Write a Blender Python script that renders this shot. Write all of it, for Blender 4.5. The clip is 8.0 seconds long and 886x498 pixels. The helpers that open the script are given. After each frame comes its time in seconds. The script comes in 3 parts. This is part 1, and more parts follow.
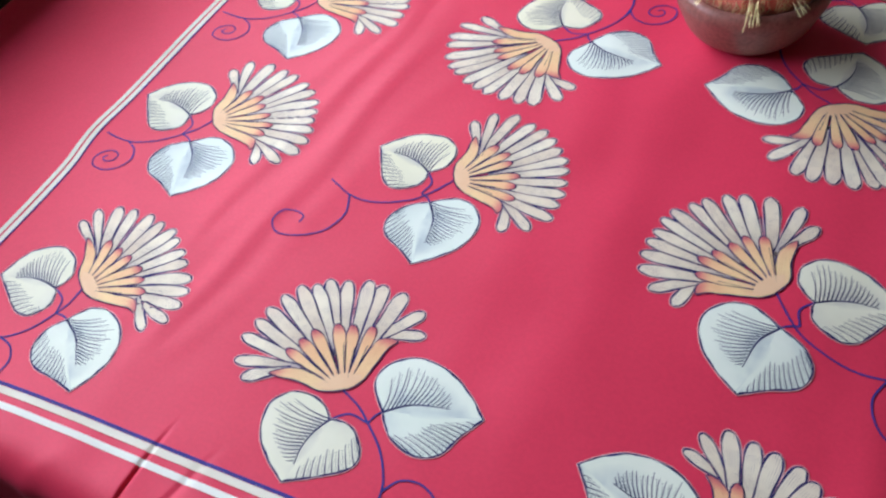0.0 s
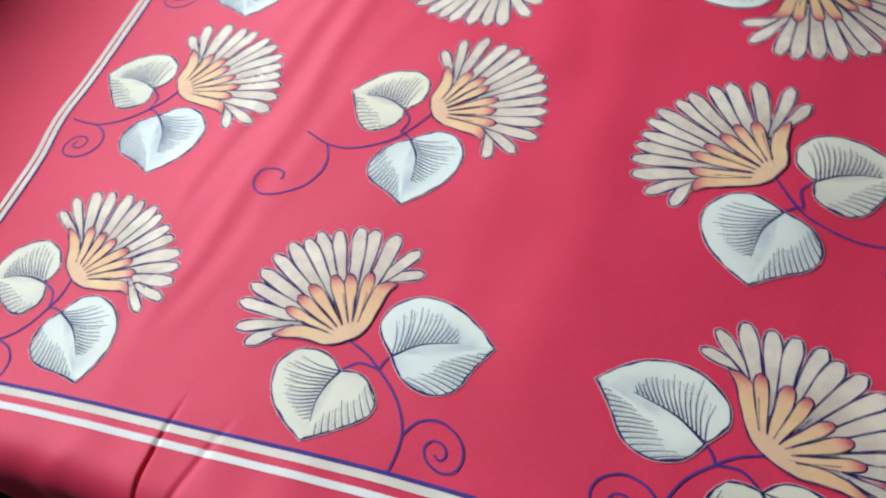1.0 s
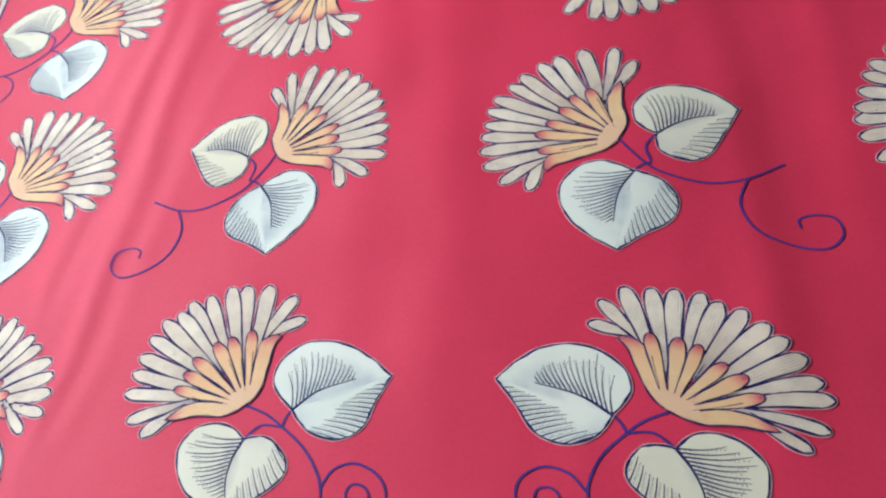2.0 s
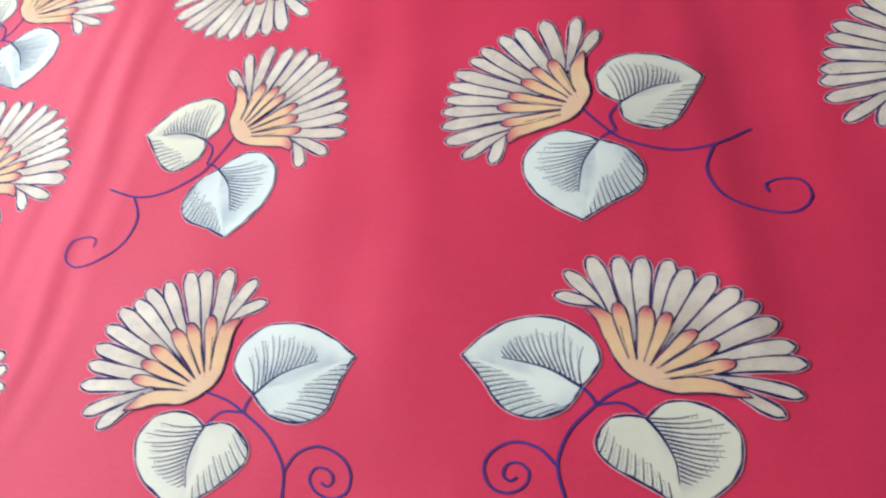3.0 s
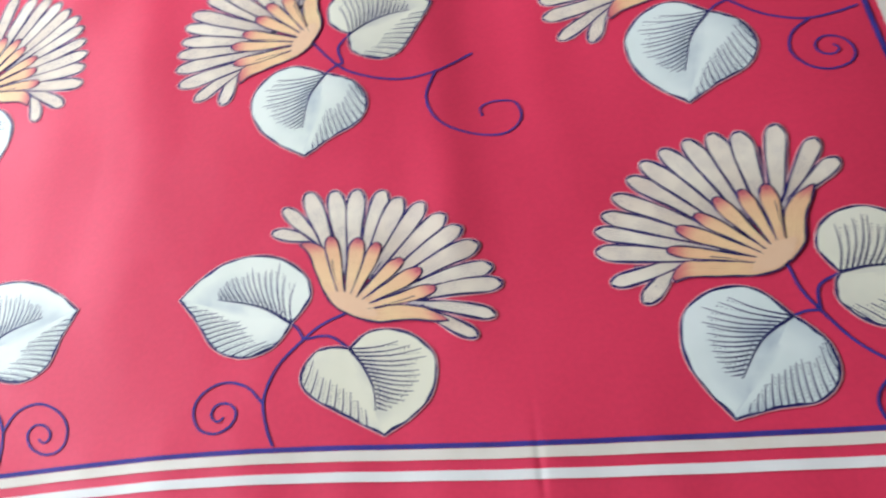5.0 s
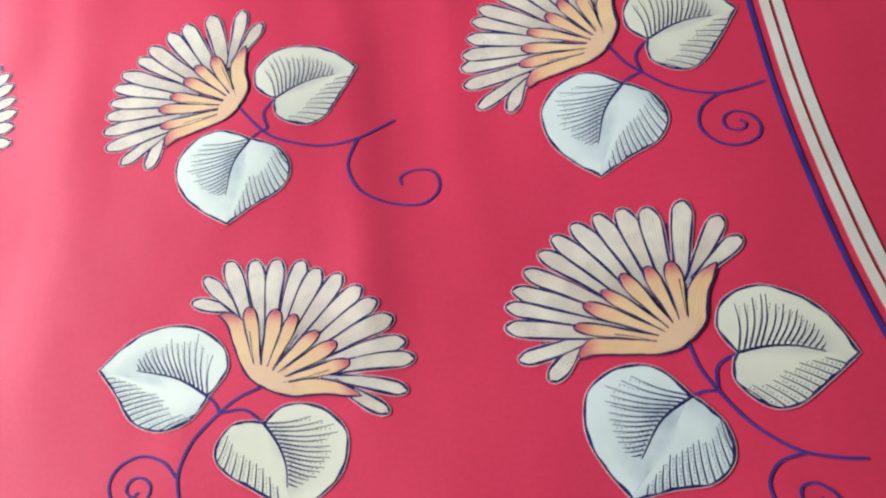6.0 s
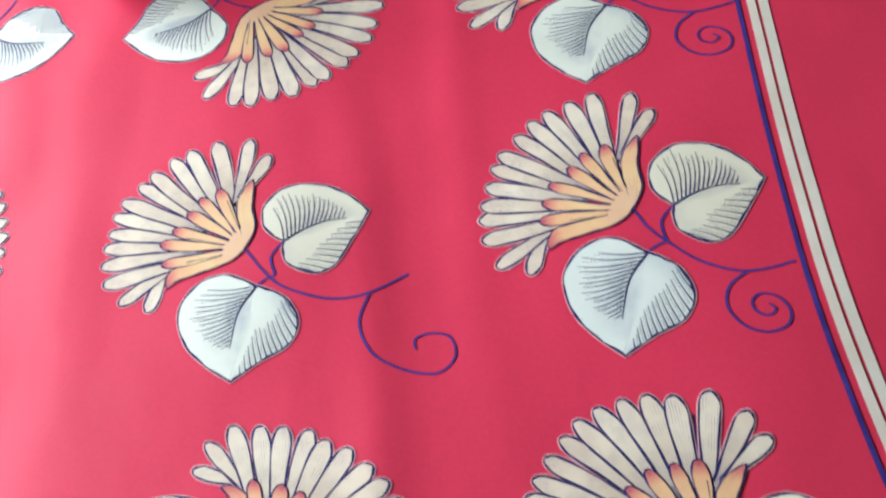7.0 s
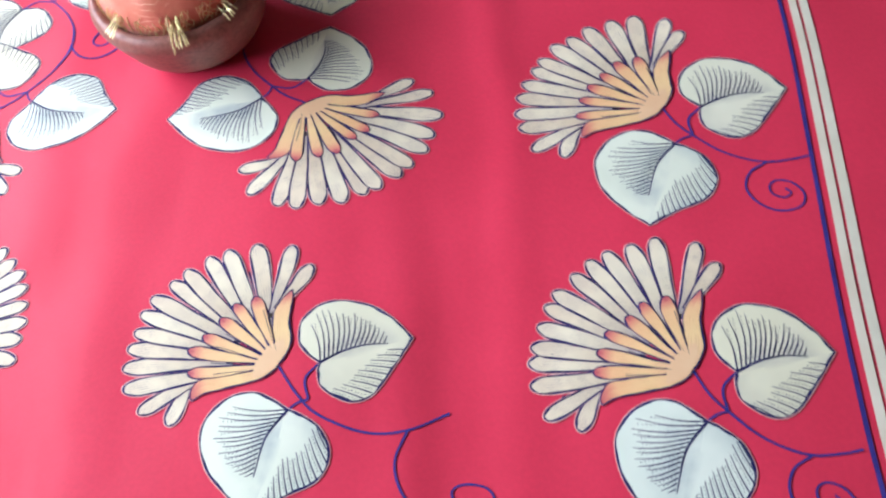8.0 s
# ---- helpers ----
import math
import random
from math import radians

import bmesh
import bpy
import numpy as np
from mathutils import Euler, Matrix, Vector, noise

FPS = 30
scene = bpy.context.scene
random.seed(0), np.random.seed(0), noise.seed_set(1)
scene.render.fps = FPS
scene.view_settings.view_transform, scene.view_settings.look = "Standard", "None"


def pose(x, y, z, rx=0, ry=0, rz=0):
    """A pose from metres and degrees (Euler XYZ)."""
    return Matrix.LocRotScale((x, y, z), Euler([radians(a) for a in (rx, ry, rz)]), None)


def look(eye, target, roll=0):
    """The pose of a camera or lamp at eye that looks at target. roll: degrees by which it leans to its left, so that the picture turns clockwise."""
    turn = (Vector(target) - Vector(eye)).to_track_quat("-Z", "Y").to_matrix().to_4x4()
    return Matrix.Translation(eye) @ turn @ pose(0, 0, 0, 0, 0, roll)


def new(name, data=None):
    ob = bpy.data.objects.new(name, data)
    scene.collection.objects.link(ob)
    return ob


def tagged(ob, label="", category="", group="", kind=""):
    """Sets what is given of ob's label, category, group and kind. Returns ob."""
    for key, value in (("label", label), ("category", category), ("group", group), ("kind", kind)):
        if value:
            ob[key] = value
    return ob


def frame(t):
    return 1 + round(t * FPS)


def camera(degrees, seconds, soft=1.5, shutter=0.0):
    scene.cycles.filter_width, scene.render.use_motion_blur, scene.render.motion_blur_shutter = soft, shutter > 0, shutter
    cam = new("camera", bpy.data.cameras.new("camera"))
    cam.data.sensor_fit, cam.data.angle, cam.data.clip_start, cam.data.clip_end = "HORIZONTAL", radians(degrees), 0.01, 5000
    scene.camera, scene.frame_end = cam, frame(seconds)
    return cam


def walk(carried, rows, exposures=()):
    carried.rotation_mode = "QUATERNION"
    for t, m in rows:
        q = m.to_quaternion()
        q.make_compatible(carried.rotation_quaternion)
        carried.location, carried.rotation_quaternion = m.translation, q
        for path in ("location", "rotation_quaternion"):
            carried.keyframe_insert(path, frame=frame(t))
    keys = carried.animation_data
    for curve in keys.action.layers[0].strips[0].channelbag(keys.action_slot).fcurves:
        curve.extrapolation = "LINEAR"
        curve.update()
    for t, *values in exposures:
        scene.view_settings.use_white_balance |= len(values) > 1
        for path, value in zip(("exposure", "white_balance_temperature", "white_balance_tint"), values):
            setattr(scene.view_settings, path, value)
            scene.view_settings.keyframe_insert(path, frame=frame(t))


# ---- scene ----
# ---------------------------------------------------------------- camera
TOP = 0.50          # height of the cloth on the divan
cam = camera(52.8, 8.0, soft=2.3, shutter=0.3)
PATH = [
    (0.0, 0.1438, -0.2059, 0.7034, 39.89, 6.12, 24.88),
    (0.5, 0.1304, -0.2110, 0.6886, 38.18, 7.70, 25.07),
    (1.0, 0.1494, -0.2026, 0.6733, 35.80, 11.43, 18.28),
    (1.5, 0.1721, -0.1904, 0.6605, 34.02, 13.42, 10.51),
    (1.7, 0.1799, -0.1810, 0.6705, 32.91, 14.60, 5.98),
    (2.8, 0.1672, -0.1719, 0.6441, 32.10, 12.62, -0.10),
    (3.0, 0.1859, -0.1832, 0.6352, 32.00, 14.49, 0.50),
    (3.5, 0.2259, -0.1799, 0.5998, 28.39, 12.18, 0.40),
    (4.0, 0.2583, -0.1973, 0.5719, 27.69, 12.40, -0.89),
    (4.5, 0.2984, -0.1930, 0.5742, 24.86, 13.08, -1.29),
    (5.0, 0.3595, -0.1969, 0.5810, 27.51, 13.34, -4.96),
    (5.2, 0.3781, -0.1859, 0.5905, 27.13, 13.13, -6.84),
    (6.3, 0.4223, -0.1329, 0.6114, 27.59, 12.10, -5.04),
    (6.5, 0.4218, -0.1030, 0.6226, 27.38, 12.30, -4.70),
    (7.0, 0.4023, -0.0311, 0.6428, 28.16, 9.81, -4.82),
    (7.5, 0.3858, 0.0147, 0.6523, 30.71, 9.55, -4.76),
    (8.0, 0.3545, 0.0576, 0.6556, 31.35, 6.20, -0.23),
]
walk(cam, [(t, pose(x, y, TOP + z, a, b, c)) for t, x, y, z, a, b, c in PATH],
     [(0.0, -0.68, 5950, 16), (1.5, -0.66, 6200, 14), (3.5, -0.44, 6150, 16), (4.5, -0.28, 6100, 16), (6.5, -0.08, 6250, 12), (8.0, 0.01, 6100, 13)])

# ---------------------------------------------------------------- light
world = bpy.data.worlds.new("daylight")
scene.world = world
world.use_nodes = True
wn = world.node_tree
sky = wn.nodes.new("ShaderNodeTexSky")
sky.sky_type, sky.sun_disc = "NISHITA", False
sky.sun_elevation, sky.sun_rotation = radians(40), radians(-60)
wn.links.new(sky.outputs["Color"], wn.nodes["Background"].inputs["Color"])
wn.nodes["Background"].inputs["Strength"].default_value = 0.1

# Unseen window assumed on the left; place, size and tint chosen for the fall-off.
ASSUMED_WINDOW_Y = 0.75
assumed_window_light = new("assumed_window_light", bpy.data.lights.new("assumed_window_light", "AREA"))
assumed_window_light.data.shape, assumed_window_light.data.size, assumed_window_light.data.size_y = "RECTANGLE", 2.5, 0.85
assumed_window_light.data.energy, assumed_window_light.data.color = 180, (0.875, 0.94, 1.0)
assumed_window_light.matrix_world = look((-1.30, ASSUMED_WINDOW_Y, 1.15), (0.0, ASSUMED_WINDOW_Y, 1.05))


# ---------------------------------------------------------------- materials
def material(name, rough=0.8, spec=0.3, metal=0.0, sheen=0.0):
    m = bpy.data.materials.new(name)
    m.use_nodes = True
    n = m.node_tree
    b = n.nodes["Principled BSDF"]
    b.inputs["Roughness"].default_value = rough
    b.inputs["Specular IOR Level"].default_value = spec
    b.inputs["Metallic"].default_value = metal
    b.inputs["Sheen Weight"].default_value = sheen
    return m, n, b


def node(n, kind, **values):
    made = n.nodes.new(kind)
    for key, value in values.items():
        made.inputs[key].default_value = value
    return made


def coords(n, uv=False):
    return n.nodes.new("ShaderNodeTexCoord").outputs["UV" if uv else "Object"]


def noise_of(n, scale, detail=4.0, rough=0.55, source=None):
    made = node(n, "ShaderNodeTexNoise", Scale=scale, Detail=detail, Roughness=rough)
    n.links.new(source or coords(n), made.inputs["Vector"])
    return made.outputs["Fac"]


def ramp(n, fac, *stops):
    made = n.nodes.new("ShaderNodeValToRGB")
    r = made.color_ramp
    while len(r.elements) < len(stops):
        r.elements.new(0.5)
    for e, (p, c) in zip(r.elements, stops):
        e.position, e.color = p, (*c, 1)
    n.links.new(fac, made.inputs["Fac"])
    return made.outputs["Color"]


def mix(n, fac, a, b, how="MIX"):
    made = n.nodes.new("ShaderNodeMix")
    made.data_type, made.blend_type = "RGBA", how
    for value, slot in ((fac, 0), (a, 6), (b, 7)):
        if isinstance(value, (int, float)):
            made.inputs[slot].default_value = value
        elif isinstance(value, tuple):
            made.inputs[slot].default_value = (*value, 1)
        else:
            n.links.new(value, made.inputs[slot])
    return made.outputs[2]


def bump(n, b, fac, strength, distance):
    made = node(n, "ShaderNodeBump", Strength=strength, Distance=distance)
    n.links.new(fac, made.inputs["Height"])
    n.links.new(made.outputs["Normal"], b.inputs["Normal"])


def weave(n):
    """Fine uneven thread of the cloth, as a height."""
    c = coords(n)
    threads = []
    for across in ((1500.0, 220.0, 1.0), (220.0, 1500.0, 1.0)):
        stretch = n.nodes.new("ShaderNodeMapping")
        stretch.inputs["Scale"].default_value = across
        n.links.new(c, stretch.inputs["Vector"])
        threads.append(noise_of(n, 1.0, 2.0, 0.5, stretch.outputs["Vector"]))
    return mix(n, 0.5, threads[0], threads[1])


def cloth_paint(name, low, high, scale=30.0, rough=0.65, spec=0.25, sheen=0.03):
    m, n, b = material(name, rough, spec, 0.0, sheen)
    c = ramp(n, noise_of(n, scale), (0.3, low), (0.7, high))
    n.links.new(c, b.inputs["Base Color"])
    bump(n, b, weave(n), 0.15, 0.0004)
    return m


def red_cotton():
    m, n, b = material("red_cotton", 0.52, 0.28, 0.0, 0.04)
    b.inputs["Sheen Roughness"].default_value = 0.4
    b.inputs["Sheen Tint"].default_value = (1.0, 0.55, 0.65, 1)
    wide = ramp(n, noise_of(n, 5.0), (0.3, (0.67, 0.035, 0.083)), (0.7, (0.75, 0.043, 0.099)))
    fine = ramp(n, noise_of(n, 260.0, 2.0), (0.3, (0.93, 0.93, 0.93)), (0.7, (1, 1, 1)))
    n.links.new(mix(n, 1.0, wide, fine, "MULTIPLY"), b.inputs["Base Color"])
    soft = node(n, "ShaderNodeBump", Strength=0.42, Distance=0.006)
    n.links.new(noise_of(n, 11.0, 3.0, 0.5), soft.inputs["Height"])
    stretch = n.nodes.new("ShaderNodeMapping")
    stretch.inputs["Scale"].default_value = (11.0, 3.6, 1.0)
    stretch.inputs["Rotation"].default_value = (0, 0, 0.25)
    n.links.new(coords(n), stretch.inputs["Vector"])
    crease = node(n, "ShaderNodeBump", Strength=0.40, Distance=0.004)
    n.links.new(noise_of(n, 1.0, 1.0, 0.4, stretch.outputs["Vector"]), crease.inputs["Height"])
    n.links.new(soft.outputs["Normal"], crease.inputs["Normal"])
    grain = node(n, "ShaderNodeBump", Strength=0.2, Distance=0.0004)
    n.links.new(weave(n), grain.inputs["Height"])
    n.links.new(crease.outputs["Normal"], grain.inputs["Normal"])
    n.links.new(grain.outputs["Normal"], b.inputs["Normal"])
    return m


def petal_paint(name, stops, stroke, strength, other):
    """Paint that changes along a petal (v of its UV) with thin brush strokes along it."""
    m, n, b = material(name, 0.62, 0.3, 0.0, 0.05)
    uv = coords(n, True)
    split = n.nodes.new("ShaderNodeSeparateXYZ")
    n.links.new(uv, split.inputs[0])
    each = n.nodes.new("ShaderNodeObjectInfo").outputs["Random"]
    share = ramp(n, each, (0.2, (0, 0, 0)), (0.9, (0.8, 0.8, 0.8)))
    tint = mix(n, noise_of(n, 35.0), (1, 1, 1), other)
    base = ramp(n, split.outputs["Y"], *stops)
    base = mix(n, share, base, mix(n, 1.0, base, tint, "MULTIPLY"))
    w = node(n, "ShaderNodeTexWave", Scale=1.15, Distortion=0.7, Detail=2.0)
    w.bands_direction = "X"
    w.inputs["Detail Scale"].default_value = 1.5
    n.links.new(uv, w.inputs["Vector"])
    line = ramp(n, w.outputs["Fac"], (0.0, (1, 1, 1)), (0.16, (0, 0, 0)))
    patch = ramp(n, noise_of(n, 60.0), (0.42, (0, 0, 0)), (0.58, (1, 1, 1)))
    amount = mix(n, 1.0, line, patch, "MULTIPLY")
    faded = mix(n, strength, (0, 0, 0), amount)
    n.links.new(mix(n, faded, base, stroke), b.inputs["Base Color"])
    bump(n, b, weave(n), 0.15, 0.0004)
    return m


def leaf_paint(name, low, high, wash_colour):
    """Leaf paint with a soft wash beside the rib and along one margin (u of its UV runs across the leaf)."""
    m, n, b = material(name, 0.62, 0.3, 0.0, 0.05)
    base = ramp(n, noise_of(n, 14.0), (0.3, low), (0.7, high))
    uv = coords(n, True)
    split = n.nodes.new("ShaderNodeSeparateXYZ")
    n.links.new(uv, split.inputs[0])
    across = node(n, "ShaderNodeMapRange")
    across.inputs["From Min"].default_value, across.inputs["From Max"].default_value = -1.0, 1.0
    n.links.new(split.outputs["X"], across.inputs["Value"])
    shade = ramp(n, across.outputs["Result"], (0.02, (0.55, 0.55, 0.55)), (0.26, (0.1, 0.1, 0.1)), (0.45, (0.0, 0.0, 0.0)), (0.53, (0.85, 0.85, 0.85)), (0.68, (0.6, 0.6, 0.6)), (0.88, (0, 0, 0)))
    each = n.nodes.new("ShaderNodeObjectInfo").outputs["Random"]
    tint = ramp(n, each, (0.0, (0.95, 0.97, 1.0)), (1.0, (1.0, 0.98, 0.93)))
    base = mix(n, 1.0, base, tint, "MULTIPLY")
    patch = ramp(n, noise_of(n, 26.0), (0.34, (0.1, 0.1, 0.1)), (0.62, (1, 1, 1)))
    wash = mix(n, 0.75, (0, 0, 0), mix(n, 1.0, shade, patch, "MULTIPLY"))
    n.links.new(mix(n, wash, base, wash_colour), b.inputs["Base Color"])
    bump(n, b, weave(n), 0.15, 0.0004)
    return m


RED = red_cotton()
BLUE = cloth_paint("blue_line_paint", (0.028, 0.024, 0.17), (0.062, 0.045, 0.28), 40, 0.65, 0.2, 0.0)
LINE = cloth_paint("navy_outline_paint", (0.008, 0.008, 0.055), (0.022, 0.019, 0.12), 45, 0.7, 0.15, 0.0)
INK = cloth_paint("dark_ink_paint", (0.012, 0.014, 0.060), (0.030, 0.030, 0.12), 60, 0.7, 0.15, 0.0)
HALO = cloth_paint("bleached_edge_paint", (0.70, 0.22, 0.25), (0.80, 0.58, 0.54), 90)
CREAM = cloth_paint("cream_stripe_paint", (0.70, 0.64, 0.52), (0.80, 0.75, 0.64), 25)
WHITE = cloth_paint("white_stripe_paint", (0.75, 0.75, 0.68), (0.84, 0.84, 0.77), 25)
IVORY = cloth_paint("ivory_stripe_paint", (0.67, 0.64, 0.53), (0.77, 0.74, 0.63), 25)
PETAL = petal_paint("cream_petal_paint", [(0.0, (0.38, 0.33, 0.34)), (0.36, (0.66, 0.59, 0.45)), (0.70, (0.82, 0.75, 0.58)), (1.0, (0.79, 0.70, 0.55))],
                    (0.16, 0.12, 0.18), 0.9, (0.80, 0.68, 0.63))
FINGER = petal_paint("orange_petal_paint", [(0.0, (0.80, 0.49, 0.32)), (0.45, (0.86, 0.62, 0.32)), (0.78, (0.82, 0.52, 0.28)), (0.90, (0.70, 0.25, 0.19)), (1.0, (0.50, 0.10, 0.13))],
                     (0.45, 0.18, 0.10), 0.5, (0.95, 0.78, 0.72))
CALYX = cloth_paint("peach_calyx_paint", (0.78, 0.49, 0.29), (0.83, 0.57, 0.35), 35)
COOL_LEAF = leaf_paint("pale_blue_leaf_paint", (0.71, 0.79, 0.69), (0.82, 0.88, 0.78), (0.34, 0.42, 0.46))
CREAM_LEAF = leaf_paint("cream_leaf_paint", (0.75, 0.75, 0.57), (0.84, 0.83, 0.66), (0.46, 0.46, 0.42))

# ---------------------------------------------------------------- the cloth's form
X0, X1, Y1 = -0.97, 1.02, 1.56     # ends of the flat part of the cloth
ROUND = 0.036                      # radius of the padded edge


def course(*knots):
    """A smooth line through a few knots, as a function."""
    k = np.array(knots)

    def at(t):
        t = np.asarray(t, float)
        return sum(np.interp(t + d, k[:, 0], k[:, 1]) for d in (-0.04, -0.02, 0, 0.02, 0.04)) / 5
    return at


# hand-ruled border: front runs along x, the sides along y
front_line = course((-0.70, -0.008), (-0.41, 0.0014), (-0.11, 0.0058), (0.02, 0.0), (0.14, -0.0105), (0.29, -0.0300), (0.44, -0.0458), (0.66, -0.069), (1.1, -0.10))
right_line = course((-0.10, 0.634), (0.07, 0.604), (0.14, 0.5975), (0.24, 0.5925), (0.40, 0.5978), (0.66, 0.6155), (1.6, 0.630))


def left_line(y):
    return -0.6490 - 0.0035 * np.exp(-((y - 0.295) / 0.035) ** 2) + 0.0028 * np.tanh((0.245 - y) / 0.02) - 0.004 * np.clip(y - 0.45, 0, 1)


def edge(u):
    """Where the padded front edge begins to round over."""
    return front_line(u) - 0.041 - 0.018 / (1 + np.exp(-(np.asarray(u) + 0.33) / 0.04))


# small gathers along the front edge: place, width, height
PUCKERS = ((-0.62, 0.02, 0.003), (-0.50, 0.012, 0.003), (-0.415, 0.010, 0.004), (-0.20, 0.016, 0.002), (-0.078, 0.009, 0.0045), (-0.054, 0.007, -0.0042), (0.055, 0.010, -0.002),
           (0.085, 0.010, 0.0022), (0.20, 0.016, 0.0016), (0.262, 0.010, -0.0028), (0.335, 0.012, 0.002), (0.43, 0.020, -0.002), (0.50, 0.012, 0.002))


def ridge(x, y, at, lean, wide, high):
    wander = 0.007 * np.sin(11 * y + 40 * at) + 0.003 * np.sin(29 * y + 9 * at)
    return high * (0.62 + 0.38 * np.sin(5.3 * y + 31 * at)) * np.exp(-(((x - at) - lean * (y - 0.3) - wander) / wide) ** 2)


def swell(x, y):
    """Height of the cloth's soft folds over the flat top."""
    h = ridge(x, y, -0.102, -0.02, 0.032, 0.0030) + ridge(x, y, -0.022, 0.04, 0.034, 0.0022)
    h = h + ridge(x, y, 0.252, -0.06, 0.024, 0.0030) + ridge(x, y, 0.350, -0.03, 0.022, 0.0022)
    h = h + ridge(x, y, -0.373, 0.10, 0.016, 0.0026) + ridge(x, y, -0.425, 0.11, 0.015, 0.0020)
    h = h + ridge(x, y, -0.393, 0.20, 0.013, 0.0010) + ridge(x, y, -0.328, 0.23, 0.016, 0.0018) + ridge(x, y, -0.470, 0.16, 0.015, 0.0012)
    h = h / (1 + np.exp(-(y - 0.075) / 0.022))
    h = h + 0.0016 * np.sin(9 * x + 5 * y) * np.sin(6.1 * y - 4 * x + 1) + 0.0008 * np.sin(23 * x - 9 * y) * np.sin(17 * y + 2)
    d = y - front_line(x)
    front = 1 / (1 + np.exp((d + 0.004) / 0.010))
    h = h - front * 0.0036 * np.exp(-((x + 0.3235 - 0.12 * d - 1.2 * d * d) / 0.0022) ** 2)
    h = h - front * 0.0017 * np.exp(-((x + 0.270 - 0.3 * d) / 0.0045) ** 2)
    h = h + front * 0.0010 * np.sin(58 * x) * np.sin(31 * x + 1)
    near = 1 / (1 + np.exp((d + 0.052) / 0.008))
    for at, wide, high in PUCKERS:
        h = h + near * 0.42 * high * np.exp(-((x - at - 0.4 * (d + 0.06)) / wide) ** 2)
    h = h - front / (1 + np.exp(-(d + 0.030) / 0.006)) * 0.0010 * np.exp(-((x - 0.300) / 0.0025) ** 2)
    return h


def sag(u, v):
    """Where the padding under the cloth gives way: a hollow, steep on the left and shallow beyond."""
    wide = np.where(u < 0.29, 0.085, 0.14)
    return 0.009 * np.exp(-((u - 0.29) / wide) ** 2 - ((v - 0.36) / 0.15) ** 2)


def over_edge(d):
    """How far a cloth that runs d past the edge goes out and down: rounds over, drops a little and tucks under."""
    turn = np.clip(d / ROUND, 0, math.pi / 2)
    rest = np.maximum(d - ROUND * math.pi / 2, 0)
    fall = np.minimum(rest, 0.08)
    tuck = np.maximum(rest - 0.08, 0)
    out = np.where(d > 0, ROUND * np.sin(turn) - 0.85 * tuck, 0.0)
    down = np.where(d > 0, ROUND * (1 - np.cos(turn)) + fall + 0.5 * tuck, 0.0)
    return out, down


def place(u, v):
    """The place of the cloth's point u, v, in metres along the cloth."""
    u, v = np.asarray(u, float), np.asarray(v, float)
    e = edge(u)
    x, y = np.clip(u, X0, X1), np.minimum(np.maximum(v, e), Y1)
    low = sag(u, v)
    ol, dl = over_edge(X0 - u)
    orr, dr = over_edge(u - X1)
    of, df = over_edge(e - v)
    ob, db = over_edge(v - Y1)
    down = np.maximum(np.maximum(dl, dr), np.maximum(df, db))
    hang = np.clip(df / 0.04, 0, 1)
    fold = sum(high * np.exp(-((u - at + 0.02) / (1.6 * wide)) ** 2) for at, wide, high in PUCKERS) + 0.002 * np.sin(37 * u + 2 * np.sin(11 * u))
    return x - ol + orr, y - of + ob - fold * hang + 0.85 * low, TOP - down - low + swell(u, v) * (1 - 0.6 * hang)


# ---------------------------------------------------------------- mesh helpers
def mesh_of(name, verts, faces, materials, slots=None, uvs=None, smooth=True):
    me = bpy.data.meshes.new(name)
    me.from_pydata([tuple(map(float, v)) for v in verts], [], faces)
    for m in materials:
        me.materials.append(m)
    if slots is not None:
        me.polygons.foreach_set("material_index", slots)
    if uvs is not None:
        layer = me.uv_layers.new(name="UVMap")
        index = np.zeros(len(me.loops), int)
        me.loops.foreach_get("vertex_index", index)
        layer.data.foreach_set("uv", np.asarray(uvs, float)[index].ravel())
    if smooth:
        me.polygons.foreach_set("use_smooth", [True] * len(me.polygons))
    me.update()
    return me


def child(name, me, parent, label=""):
    ob = new(name, me)
    ob.parent = parent
    return tagged(ob, label)


def laid(points, lift):
    """Flat points of the cloth, lifted on to its surface."""
    p = np.asarray(points, float)
    x, y, z = place(p[:, 0], p[:, 1])
    return np.stack([x, y, z + lift + 0.0004], 1)


def spline(points, count, closed=False):
    """A smooth line through points, evenly resampled."""
    p = np.asarray(points, float)
    p = np.concatenate([p[-1:], p, p[:2]]) if closed else np.concatenate([2 * p[:1] - p[1:2], p, 2 * p[-1:] - p[-2:-1]])
    t = np.linspace(0, 1, 16, endpoint=False)[:, None]
    rows = []
    for a, b, c, d in zip(p[:-3], p[1:-2], p[2:-1], p[3:]):
        rows.append(0.5 * (2 * b + (c - a) * t + (2 * a - 5 * b + 4 * c - d) * t ** 2 + (3 * b - a - 3 * c + d) * t ** 3))
    line = np.concatenate(rows + [p[-2:-1]])
    run = np.concatenate([[0], np.cumsum(np.linalg.norm(np.diff(line, axis=0), axis=1))])
    at = np.linspace(0, run[-1], count, endpoint=not closed)
    return np.stack([np.interp(at, run, line[:, 0]), np.interp(at, run, line[:, 1])], 1)


